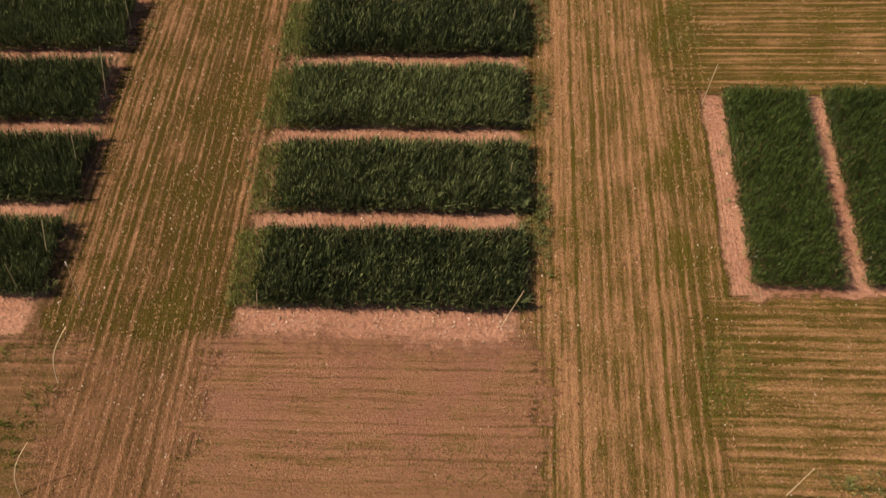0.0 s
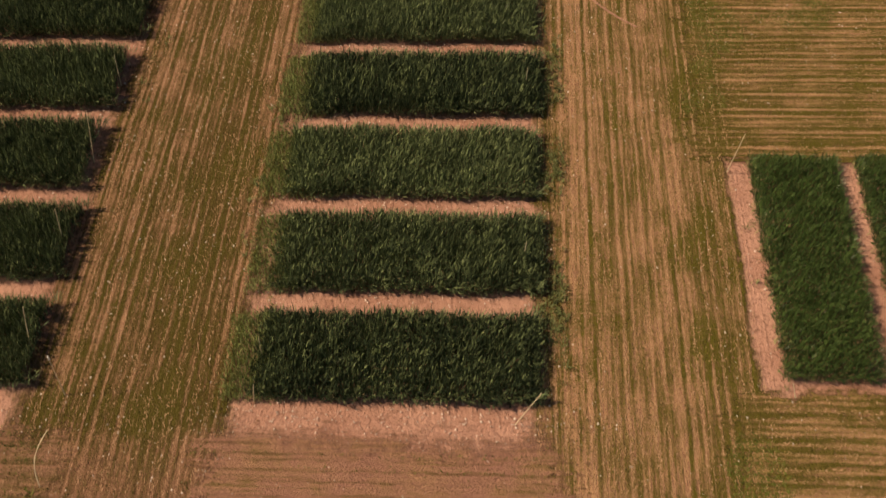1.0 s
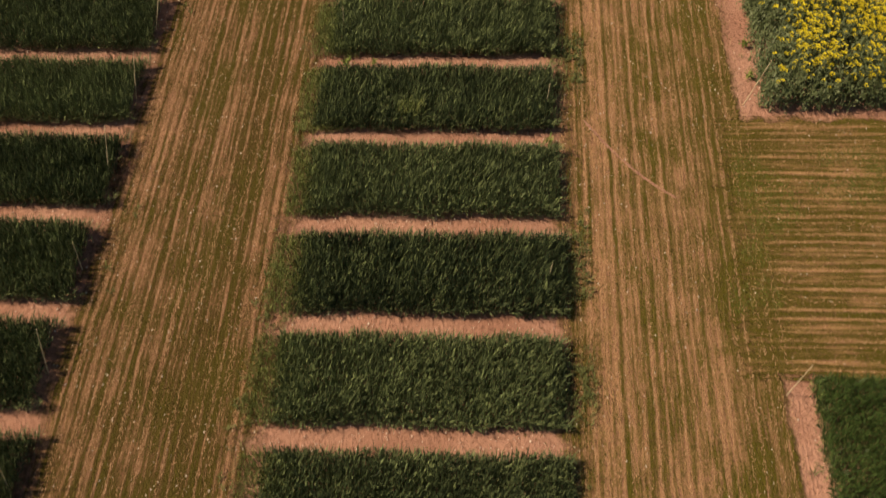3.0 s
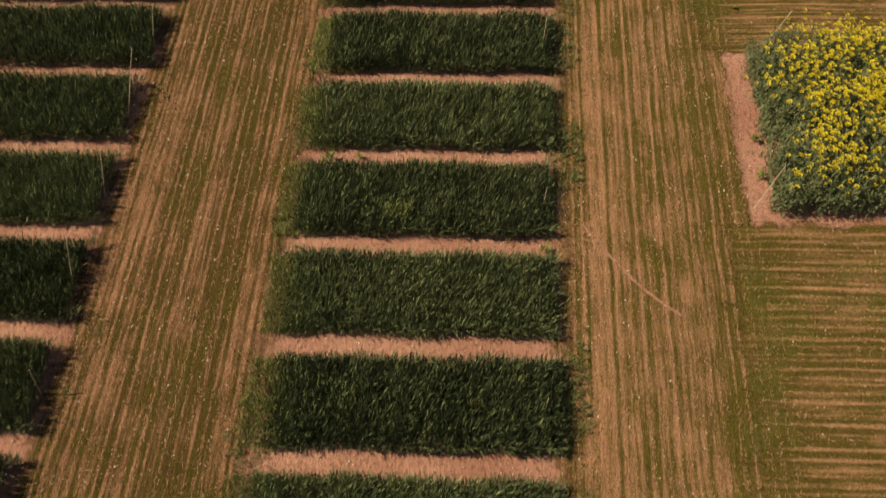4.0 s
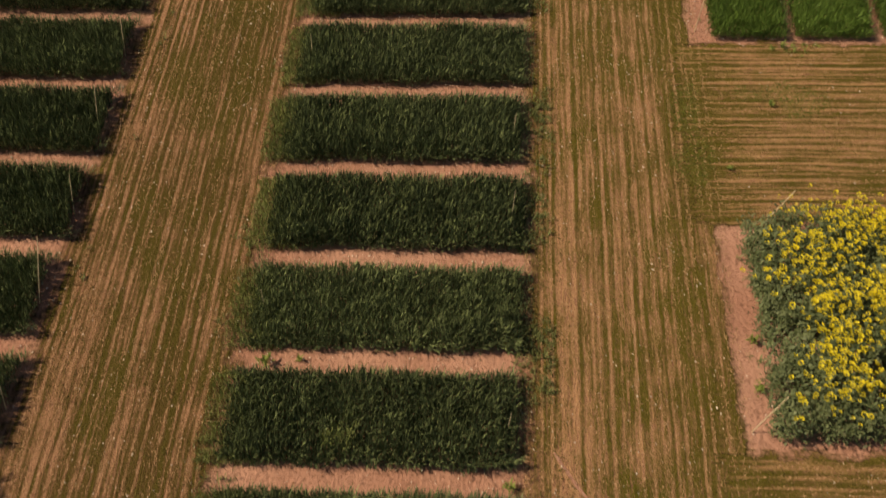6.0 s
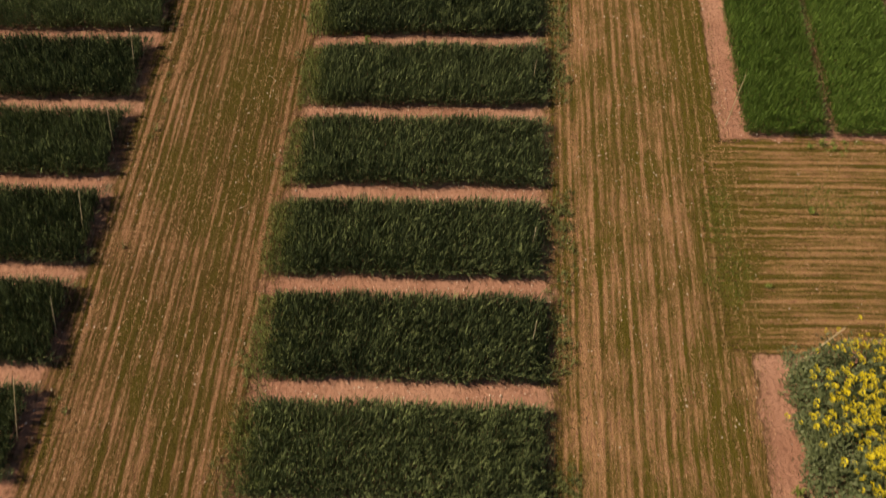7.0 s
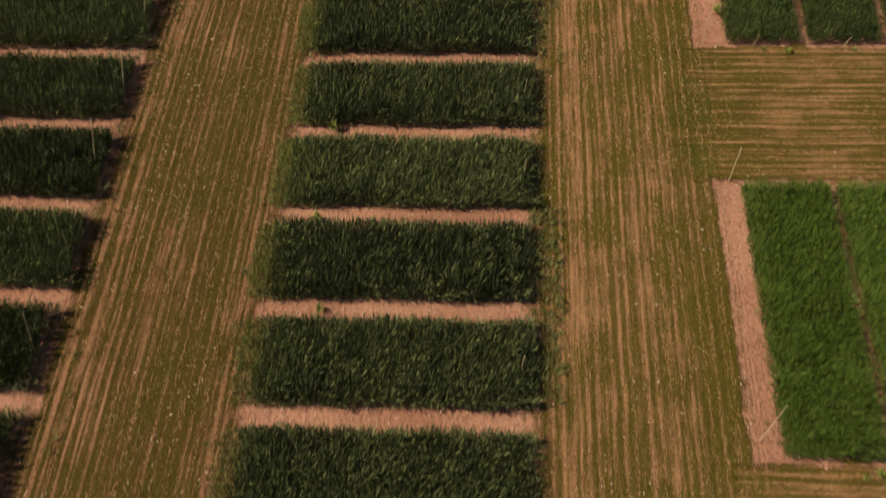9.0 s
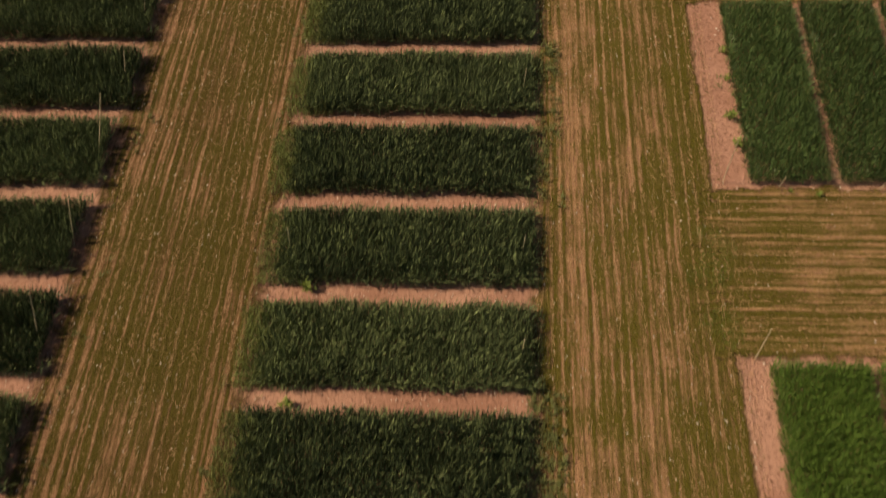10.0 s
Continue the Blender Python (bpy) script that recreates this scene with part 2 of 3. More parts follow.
def raw_mesh(name, verts, quads, tris, material):
    """A mesh from arrays of corners."""
    me = bpy.data.meshes.new(name)
    verts = np.asarray(verts, np.float32).reshape(-1, 3)
    quads, tris = np.asarray(quads, np.int32).reshape(-1, 4), np.asarray(tris, np.int32).reshape(-1, 3)
    me.vertices.add(len(verts))
    me.vertices.foreach_set("co", verts.ravel())
    me.loops.add(quads.size + tris.size)
    me.loops.foreach_set("vertex_index", np.concatenate([quads.ravel(), tris.ravel()]))
    me.polygons.add(len(quads) + len(tris))
    starts = np.concatenate([np.arange(len(quads)) * 4, quads.size + np.arange(len(tris)) * 3])
    me.polygons.foreach_set("loop_start", starts.astype(np.int32))
    me.update(calc_edges=True)
    me.validate()
    me.materials.append(material)
    return me


def blades(base, heading, length, width, lean, droop):
    """Leaf blades: a bent strip and a pointed tip each. heading: the way it leans; lean: 0 upright to 1 flat."""
    n = len(base)
    out = np.stack([np.cos(heading), np.sin(heading), np.zeros(n)], 1)
    side = np.stack([-np.sin(heading), np.cos(heading), np.zeros(n)], 1) * (width / 2)[:, None]
    up = np.array([0.0, 0.0, 1.0])
    mid = base + (out * lean[:, None] * 0.8 + up * np.sqrt(np.maximum(1 - lean**2, 0.05))[:, None]) * (length * 0.6)[:, None]
    fall = np.clip(lean + droop, 0, 1.5)
    tip = mid + (out * np.sin(fall * 1.2)[:, None] + up * np.cos(fall * 1.2)[:, None]) * (length * 0.45)[:, None]
    verts = np.stack([base - side * 0.6, base + side * 0.6, mid + side, mid - side, tip], 1)
    first = np.arange(n)[:, None] * 5
    return verts.reshape(-1, 3), first + np.array([[0, 1, 2, 3]]), first + np.array([[3, 2, 4]])


def slips(base, heading, length, width, lean, droop):
    """Small leaves: one four-cornered, folded slip each, from base to tip."""
    n = len(base)
    out = np.stack([np.cos(heading), np.sin(heading), np.zeros(n)], 1)
    side = np.stack([-np.sin(heading), np.cos(heading), np.zeros(n)], 1) * (width / 2)[:, None]
    up = np.array([0.0, 0.0, 1.0])
    mid = base + (out * lean[:, None] + up * np.sqrt(np.maximum(1 - lean**2, 0.04))[:, None]) * (length * 0.55)[:, None]
    fall = np.clip(lean + droop, 0, 1.5)
    tip = mid + (out * np.sin(fall * 1.2)[:, None] + up * np.cos(fall * 1.2)[:, None]) * (length * 0.45)[:, None]
    verts = np.stack([base, mid + side, tip, mid - side], 1)
    return verts.reshape(-1, 3), np.arange(n)[:, None] * 4 + np.array([[0, 1, 2, 3]]), np.zeros((0, 3), int)


def joined(parts):
    """Several (verts, quads, tris) as one."""
    verts, quads, tris, at = [], [], [], 0
    for v, q, t in parts:
        verts.append(v)
        quads.append(np.asarray(q).reshape(-1, 4) + at)
        tris.append(np.asarray(t).reshape(-1, 3) + at)
        at += len(v)
    return np.concatenate(verts), np.concatenate(quads), np.concatenate(tris)


def part(name, mesh, parent, label=""):
    ob = new(name, mesh)
    ob.parent = parent
    return tagged(ob, label)


def thing(name, at, label, category, group="", kind=""):
    ob = new(name)
    ob.empty_display_size = 0.2
    ob.matrix_basis = Matrix.Translation(at)
    return tagged(ob, label, category, group, kind)


def smooth_noise(x, y, scale, seed=0.0):
    return np.array([noise.noise((a * scale, b * scale, seed)) for a, b in zip(x, y)])


# ---- the ground ----
def drift(y):
    """The columns run slightly askew: how far east a line has drifted at y."""
    return 0.0115 * (y - 8.0)


def sheet(name, x0, x1, y0, y1, z, material, label, category, step=0.0, rag=0.0, seed=0):
    """A level sheet with ragged edges."""
    bm = bmesh.new()
    if not step:
        bm.faces.new([bm.verts.new(c) for c in ((x0, y0, z), (x1, y0, z), (x1, y1, z), (x0, y1, z))])
    else:
        nx, ny = max(2, round((x1 - x0) / step)), max(2, round((y1 - y0) / step))
        grid = []
        for j in range(ny + 1):
            line = []
            for i in range(nx + 1):
                x, y = x0 + (x1 - x0) * i / nx, y0 + (y1 - y0) * j / ny
                h = z + 0.006 * noise.noise((x * 3, y * 3, seed))
                if i in (0, nx) or j in (0, ny):
                    x += rag * noise.noise((y * 2.5, seed, 0.3)) + 0.5 * rag * noise.noise((y * 9, seed, 1.3))
                    y += rag * noise.noise((x * 2.5, seed, 5.3)) + 0.5 * rag * noise.noise((x * 9, seed, 6.3))
                    h = min(z, 0.0) - 0.004 if z > 0 else z
                line.append(bm.verts.new((x + drift(y), y, h)))
            grid.append(line)
        for j in range(ny):
            for i in range(nx):
                bm.faces.new((grid[j][i], grid[j][i + 1], grid[j + 1][i + 1], grid[j + 1][i]))
    me = bpy.data.meshes.new(name)
    bm.to_mesh(me)
    bm.free()
    me.materials.append(material)
    return tagged(new(name, me), label, category, kind="structure")


PITCH, FRONT, DEPTH, ROWS_N = 1.7527, 7.28, 1.31, 18
MID_X, LEFT_X = (-3.48, 0.25), (-10.45, -6.72)
FIELD_X, FIELD_Y = (-14.0, 12.0), (-4.0, 46.0)

sheet("ground", -400, 400, -400, 400, -0.012, M_GROUND, "reddish loam field stretching away", "ground")
sheet("path_lengthwise_west", -7.25, -3.3, -4, 46, 0.012, M_MOWN_W, "mown stubble alley with green and straw rows", "path", 0.25, 0.05, 1)
sheet("path_lengthwise_east", 0.05, 3.75, -4, 46, 0.012, M_MOWN_E, "wide mown stubble alley with green and straw rows", "path", 0.25, 0.05, 3)
sheet("seedbed_south", -5.2, 1.7, -4, 7.15, 0.022, M_SEEDBED, "bare reddish seedbed with faint drill rows", "ground", 0.25, 0.04, 4)
sheet("seedbed_south_west", -14, -5.4, -4, 7.15, 0.022, M_WEEDY, "weedy bare loam beside the alley", "ground", 0.25, 0.05, 5)
BLOCK_Y = ((7.55, 11.58), (16.36, 20.12), (24.08, 28.93), (31.98, 36.4))
last = -4.0
for k, (a, b) in enumerate((*BLOCK_Y, (46.0, 46.0))):
    m = mown_material("mown_rows_crosswise", False, 0.63 if k == 1 else 0.55, 0.0, 3.0 + k, (("x", 2.95, 1, 0.12, 1.4), ("y", last - 0.06, 1, 0.15, 0.6), ("y", a + 0.08, -1, 0.15, 0.6)), 0.7, 0.10, 0.4, rank_west=(3.4, 5.0, 0.13, 0.0))
    sheet(f"path_crosswise_{k + 1}", 2.4, 12, last - 0.25, a + 0.2, 0.017, m, "mown cross alley with green and straw rows", "path", 0.25, 0.03, 10 + k)
    last = b


# ---- crops ----
def cereal_mesh(name, sx, sy, height, count, material, seed, wind=0.06, edge=0.07, thin=0.0, rim_per_metre=210, taper=0.35, low=700, soft=1.0, sparse_west=0.0, broad=(0.008, 0.015), spread=0.19):
    """The leaves of one drilled plot, sx by sy metres, standing on z = 0."""
    rng = np.random.default_rng(seed)
    n = count
    x, y = rng.uniform(0, sx, n), rng.uniform(0, sy, n)
    rows = 0.125
    y = (np.floor(y / rows) + 0.5) * rows + rng.normal(0, 0.036, n)
    x += rng.normal(0, edge, n) * (rng.random(n) < 0.3)
    wave = 0.05 * smooth_noise(x, y * 0, 1.8, seed + 7)
    near = np.minimum(np.minimum(x * soft, (sx - x) * (0.5 + 0.5 * soft)), np.minimum(y + wave, sy - y + wave) + 0.05)
    keep = rng.random(n) < np.clip(0.45 + near / 0.12, 0, 1)
    if sparse_west:
        keep &= (x > sparse_west) | (rng.random(n) < 0.6)
        keep &= (x < sx - 0.13 + 0.12 * smooth_noise(x * 0, y, 2.0, seed + 1)) | (rng.random(n) < 0.04)
    if thin:
        keep &= smooth_noise(x, y, 2.2, seed) * 0.9 + 0.5 > thin * rng.random(n)
    x, y = x[keep], y[keep]
    n = len(x)
    tall = 1 + 0.20 * smooth_noise(x, y, 1.1, seed + 0.5) + 0.20 * smooth_noise(x, y, 5.0, seed + 3.5)
    tall *= np.clip(1 - taper + (x if sparse_west else np.minimum(x, sx - x)) * taper / 0.3, 0.3, 1)
    tall *= np.clip(0.72 + np.minimum(y, sy - y) * 0.28 / 0.15, 0.6, 1)
    length = height * tall * rng.uniform(0.7, 1.2, n)
    heading = rng.uniform(0, 2 * np.pi, n)
    lean = np.clip(np.abs(rng.normal(0.08, spread, n)), 0, 0.7)
    upper = rng.random(n) < 0.7
    base = np.stack([x, y, np.where(upper, length * rng.uniform(0.3, 0.76, n), 0.0)], 1)
    length = np.where(upper, length * rng.uniform(0.22, 0.40, n), length * 0.95)
    around = 2 * sx if soft < 1 else 2 * (sx + sy)
    rim = int(rim_per_metre * around)
    where = rng.uniform(0, around, rim)
    rx = np.where(where < sx, where, np.where(where < 2 * sx, where - sx, np.where(where < 2 * sx + sy, 0.0, sx)))
    ry = np.where(where < sx, 0.0, np.where(where < 2 * sx, sy, np.where(where < 2 * sx + sy, where - 2 * sx, where - 2 * sx - sy)))
    inward = np.abs(rng.normal(0, 0.035, rim))
    rx, ry = rx + np.where(where < 2 * sx, 0, np.where(rx > 0, -inward, inward)), ry + np.where(where < 2 * sx, np.where(ry > 0, -inward, inward), 0)
    base = np.concatenate([base, np.stack([rx, ry, rng.uniform(0, height * 0.35, rim)], 1)])
    heading = np.concatenate([heading, np.arctan2(ry - sy / 2, 0.3 * (rx - sx / 2)) + rng.normal(0, 0.9, rim)])
    length = np.concatenate([length, height * rng.uniform(0.35, 0.65, rim)])
    lean = np.concatenate([lean, rng.uniform(0.15, 0.75, rim)])
    n += rim
    width = rng.uniform(*broad, n)
    m = int(low * sx * sy)
    base = np.concatenate([base, np.stack([rng.uniform(0, sx - (0.15 if sparse_west else 0.0), m), rng.uniform(0.0, sy, m), rng.uniform(0, 0.08, m)], 1)])
    heading, length = np.concatenate([heading, rng.uniform(0, 6.283, m)]), np.concatenate([length, rng.uniform(0.08, 0.17, m)])
    lean, width = np.concatenate([lean, rng.uniform(0.3, 0.95, m)]), np.concatenate([width, rng.uniform(0.014, 0.028, m)])
    n += m
    v, q, t = slips(base, heading, length, width, lean, rng.uniform(0.0, 0.4, n))
    v[:, 0] += wind * np.maximum(v[:, 2], 0)
    if sx > sy:  # drill rows that waver a little
        v[:, 1] += 0.014 * np.sin(v[:, 0] * 3.14 + seed) + 0.012 * np.sin(v[:, 0] * 6.28 + 2 * seed)
    return raw_mesh(name, v, q, t, material)


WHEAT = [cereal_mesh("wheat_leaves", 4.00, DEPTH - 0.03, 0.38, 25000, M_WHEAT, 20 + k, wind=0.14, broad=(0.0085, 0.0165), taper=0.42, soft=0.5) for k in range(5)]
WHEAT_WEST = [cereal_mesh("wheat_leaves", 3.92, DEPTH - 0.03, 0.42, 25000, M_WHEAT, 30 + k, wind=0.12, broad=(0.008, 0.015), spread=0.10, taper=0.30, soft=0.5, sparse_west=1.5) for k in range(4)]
FRINGE = [cereal_mesh("pale_leaves", 0.85, DEPTH + 0.1, 0.22, 5200, M_FRINGE, 40 + k, 0.0, 0.20, 0.0, 0, 0.3, 0) for k in range(4)]
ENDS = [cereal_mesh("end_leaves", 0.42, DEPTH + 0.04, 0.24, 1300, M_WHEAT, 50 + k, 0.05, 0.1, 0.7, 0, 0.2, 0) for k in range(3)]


def wheat_plot(x, y, k, label, group, west=False):
    ob = thing("wheat_plot", (x, y, 0), label, "crop plot", group)
    part("leaves", WHEAT_WEST[k % 4] if west else WHEAT[k % 5], ob).location = (-0.08 if k < 4 else -0.18, 0.015, 0)
    fringe = part("edge_leaves", FRINGE[k % 4], ob, "paler sparse leaves along the end")
    fringe.location = (-0.46, -0.05, 0)
    if not west:
        part("end_leaves", ENDS[k % 3], ob, "shorter sparse leaves along the shaded end").location = (3.60, -0.02, 0)
    return ob


PATCH = cereal_mesh("yellowish_leaves", 0.45, 0.30, 0.36, 420, M_FRINGE, 47, 0.0, 0.1, 0.5, 0, 0.2, 0)
for k in range(ROWS_N):
    y = FRONT + PITCH * k
    if k == 5:
        pale = thing("yellowish_patch", (MID_X[0] + drift(y) + 1.22, y + 0.14, 0.16), "small yellowish thin patch within a wheat plot", "crop patch")
        part("leaves", PATCH, pale)
    wheat_plot(MID_X[0] + drift(y) + 0.04 * math.sin(k * 2.1), y, k, "dense dark green wheat plot between bare soil strips", "wheat plots of the middle column")
    wheat_plot(LEFT_X[0] + drift(y) + 0.06 * math.sin(k * 1.7 + 1), y + 0.13, k + 2, "dense dark green wheat plot beside the mown alley", "wheat plots of the west column", True)

CEREAL = [cereal_mesh("cereal_leaves", 1.30, 3.82, 0.34, 22000, M_SOUTH, 60, wind=0.1, taper=0.15, broad=(0.006, 0.011)), cereal_mesh("bright_leaves", 1.30, 4.53, 0.34, 34000, M_BARLEY, 61, wind=0.1, taper=0.12, broad=(0.006, 0.011)), cereal_mesh("cereal_leaves", 1.26, 4.15, 0.34, 24000, M_CEREAL, 62, wind=0.1, taper=0.3, broad=(0.006, 0.012))]
RIM = [cereal_mesh("rim_leaves", 0.22, 3.82, 0.22, 700, M_FRINGE, 63, 0.05, 0.05, 0.0, 0, 0.2, 0), cereal_mesh("rim_leaves", 0.22, 4.53, 0.24, 900, M_BARLEY, 64, 0.05, 0.05, 0.0, 0, 0.2, 0), cereal_mesh("rim_leaves", 0.30, 4.15, 0.22, 900, M_FRINGE, 65, 0.05, 0.12, 0.9, 0, 0.2, 0)]


def cereal_plot(x, y, kind, label, group):
    ob = thing("cereal_plot", (x, y, 0), label, "crop plot", group)
    ob.rotation_euler = (0, 0, radians(-0.66))
    part("leaves", CEREAL[kind], ob)
    part("edge_leaves", RIM[kind], ob, "shorter paler leaves along the edge").location = (-0.07, 0, 0)
    return ob


for x in (3.70, 5.33):
    cereal_plot(x, 7.75, 0, "dark green cereal plot edged with bare loam", "cereal plots of the south block")
for x in (3.86, 5.33, 6.85):
    cereal_plot(x, 24.22, 1, "bright fresh green cereal plot edged with bare loam", "bright cereal plots")
for x in (4.08, 5.52, 6.96):
    cereal_plot(x, 32.12, 2, "mid green cereal plot edged with bare loam", "cereal plots of the north block")


def rape_mesh(sx, sy, height, plants, seed):
    """Leaves and flower heads of a rape plot; the rim stays leafy, the inside flowers."""
    rng = np.random.default_rng(seed)
    x, y = rng.uniform(0, sx, plants), rng.uniform(0, sy, plants)
    inside = np.minimum(np.minimum(x, y), sy - y + 0.45)
    tall = height * (1 + 0.12 * smooth_noise(x, y, 0.9, seed)) * rng.uniform(0.85, 1.12, plants)
    tall *= np.clip(0.62 + inside * 0.8, 0, 1)
    each = 46
    px, py, ph = np.repeat(x, each), np.repeat(y, each), np.repeat(tall, each)
    n = len(px)
    base = np.stack([px + rng.normal(0, 0.06, n), py + rng.normal(0, 0.06, n), ph * rng.uniform(0.05, 0.92, n)], 1)
    leaves = [blades(base, rng.uniform(0, 6.283, n), rng.uniform(0.04, 0.11, n), rng.uniform(0.010, 0.027, n), rng.uniform(0.3, 0.95, n), rng.uniform(0.1, 0.7, n))]
    stem = np.stack([x, y, np.zeros(plants)], 1)
    leaves.append(blades(stem, rng.uniform(0, 6.283, plants), tall, np.full(plants, 0.014), np.full(plants, 0.06), np.zeros(plants)))
    bloom = 0.5 * smooth_noise(x, y, 1.7, seed + 9) + 0.9 * np.clip(inside - 0.24, -0.4, 0.34) - 0.06 - 0.09 * y / sy > rng.uniform(-0.25, 0.35, plants)
    bloom &= (x - 1.14) ** 2 + ((y - 1.35) / 0.8) ** 2 > 0.045  # a gap in the bloom
    heads = 3
    hx, hy = np.repeat(x[bloom], heads), np.repeat(y[bloom], heads)
    hz = np.repeat(tall[bloom], heads) * rng.uniform(0.94, 1.16, len(hx))
    hx, hy = hx + rng.normal(0, 0.13, len(hx)), hy + rng.normal(0, 0.13, len(hx))
    k = 16
    n = len(hx) * k
    size = np.repeat(rng.uniform(0.7, 1.3, len(hx)), k)
    turn, rise = rng.uniform(0, 6.283, n), rng.uniform(-0.4, 1.0, n)
    ring = 0.018 * size * np.sqrt(1 - np.clip(rise, -0.95, 0.95) ** 2)
    base = np.stack([np.repeat(hx, k) + ring * np.cos(turn), np.repeat(hy, k) + ring * np.sin(turn), np.repeat(hz, k) + 0.022 * size * rise], 1)
    petals = slips(base, turn, rng.uniform(0.016, 0.026, n) * size, rng.uniform(0.016, 0.024, n) * size, rng.uniform(0.5, 1.0, n), rng.uniform(0, 0.4, n))
    return raw_mesh("rape_leaves", *joined(leaves), M_RAPE), raw_mesh("rape_flowers", *petals, M_PETAL)


RAPE = rape_mesh(4.1, 3.41, 0.80, 1500, 5)
rape = thing("rape_plot", (3.84, 16.55, 0), "flowering oilseed rape with yellow heads over grey-green leaves", "crop plot")
part("leaves", RAPE[0], rape)
part("bloom", RAPE[1], rape, "yellow flower clusters on top")


# ---- canes ----
def cane(x, y, height, lx, ly, bend=0.0, tip=False, label="thin leaning bamboo marker cane in the soil"):
    """A marker cane at (x, y) whose top is lx, ly aside."""
    bm = bmesh.new()
    rings, sides = 9, 6
    loops = []
    for i in range(rings):
        s = i / (rings - 1)
        c = Vector((lx * s - bend * math.sin(math.pi * s), ly * s, height * s))
        r = 0.007 - 0.002 * s + (0.0012 if i % 3 == 1 else 0)
        loops.append([bm.verts.new(c + Vector((r * math.cos(a), r * math.sin(a), 0))) for a in (2 * math.pi * j / sides for j in range(sides))])
    for a, b in zip(loops, loops[1:]):
        for j in range(sides):
            bm.faces.new((a[j], a[(j + 1) % sides], b[(j + 1) % sides], b[j]))
    bm.faces.new(loops[-1])
    me = bpy.data.meshes.new("cane")
    bm.to_mesh(me)
    bm.free()
    me.materials.append(M_CANE)
    ob = new("marker_cane", me)
    ob.location = (x, y, -0.02)
    tagged(ob, label, "cane", "marker canes")
    if tip:
        cap = bmesh.new()
        bmesh.ops.create_cone(cap, cap_ends=True, segments=8, radius1=0.014, radius2=0.011, depth=0.07, matrix=Matrix.Translation((lx, ly, height - 0.02)))
        cap_mesh = bpy.data.meshes.new("cap")
        cap.to_mesh(cap_mesh)
        cap.free()
        cap_mesh.materials.append(M_TIP)
        part("cap", cap_mesh, ob, "white painted tip")
    return ob


cane(3.41, 11.39, 0.95, 0.08, -0.04)
cane(3.54, 16.68, 1.0, 0.25, 0.05)
cane(3.93, 19.88, 1.15, 0.42, 0.02)
cane(3.74, 28.91, 0.88, 0.03, 0.0)
cane(3.60, 24.44, 1.22, 0.06, -0.04)
cane(3.68, 32.13, 1.22, 0.04, -0.04)
cane(3.69, 4.61, 1.0, 0.08, -0.04)
cane(3.83, 7.49, 0.32, -0.10, 0.06, label="short thin cane at the corner of a plot")
cane(0.09, 7.00, 1.03, 0.31, -0.03, label="bamboo marker cane leaning well over at a plot corner")
cane(-3.46, 7.26, 0.42, 0.07, 0.05, label="short thin cane at the corner of a plot")
cane(-6.10, 7.28, 0.95, 0.09, 0.09, tip=True, label="thin bamboo marker cane with a white tip")
cane(-7.06, 7.42, 0.75, 0.06, 0.04)
cane(-6.05, 5.93, 0.78, 0.24, 0.50, 0.13, label="thin bent cane bowing over the bare loam")
cane(-6.09, 4.29, 0.78, 0.26, 0.46, 0.13, label="thin bent cane bowing over the bare loam")
LEANS = ((0.19, 0.18, 0.9), (0.15, 0.10, 0.9), (0.24, 0.09, 1.12), (0.09, 0.03, 0.7), (0.27, 0.15, 1.15), (0.22, 0.15, 1.0), (0.39, 0.32, 1.3), (0.16, 0.14, 0.75))
for k in range(ROWS_N):
    lx, ly, h = LEANS[k % 8]
    cane(-6.80 + 0.03 * math.sin(3 * k) + drift(8 + PITCH * k) * 0.4, FRONT + PITCH * k + 0.70, h, lx, ly, label="thin marker cane standing in a wheat plot")
for k in (1, 3, 5, 7, 8, 10, 12, 13, 15):
    y = FRONT + PITCH * k + 0.55
    cane(0.18 + drift(y), y, 0.60 + 0.22 * (k == 7), 0.05, 0.0, label="thin marker cane standing in a wheat plot")
for k in (0, 6, 9, 13):
    y = FRONT + PITCH * k + 0.60
    cane(-3.42 + drift(y), y, 0.66, 0.06, 0.0, label="thin marker cane standing in a wheat plot")
cane(4.57, 32.06, 0.30, 0.04, -0.04, label="thin marker cane at a plot front")
cane(6.14, 32.02, 0.28, 0.08, -0.01, label="thin marker cane at a plot front")


# ---- low plants, straw and stones ----
def scattered(name, label, category, x0, x1, y0, y1, per_m2, make, material, cut=-1.0, scale=1.2, row=0.0, along_y=True, seed=0, oval=False):
    """Many small things over a stretch of ground, thinned by soft patches, gathered into rows where row is given."""
    rng = np.random.default_rng(900 + seed)
    n = int((x1 - x0) * (y1 - y0) * per_m2)
    x, y = rng.uniform(x0, x1, n), rng.uniform(y0, y1, n)
    if row:
        a = x if along_y else y
        a = (np.floor(a / row) + 0.5) * row + rng.normal(0, row * 0.16, n)
        x, y = (a, y) if along_y else (x, a)
        stretch = (2.0, 0.35) if along_y else (0.35, 2.0)
        value = smooth_noise(x * stretch[0], y * stretch[1], scale, seed + 0.7) + 0.5 * smooth_noise(x, y, 0.45, seed + 2.7)
    else:
        value = smooth_noise(x, y, scale, seed + 0.7)
    if oval:
        value = value + 0.35 - (2 * (x - x0) / (x1 - x0) - 1) ** 2 - (2 * (y - y0) / (y1 - y0) - 1) ** 2
    keep = value > cut + rng.normal(0, 0.12, n)
    v, q, t = make(x[keep] + drift(y[keep]), y[keep], rng)
    return tagged(new(name, raw_mesh(name, v, q, t, material)), label, category, kind="stuff")


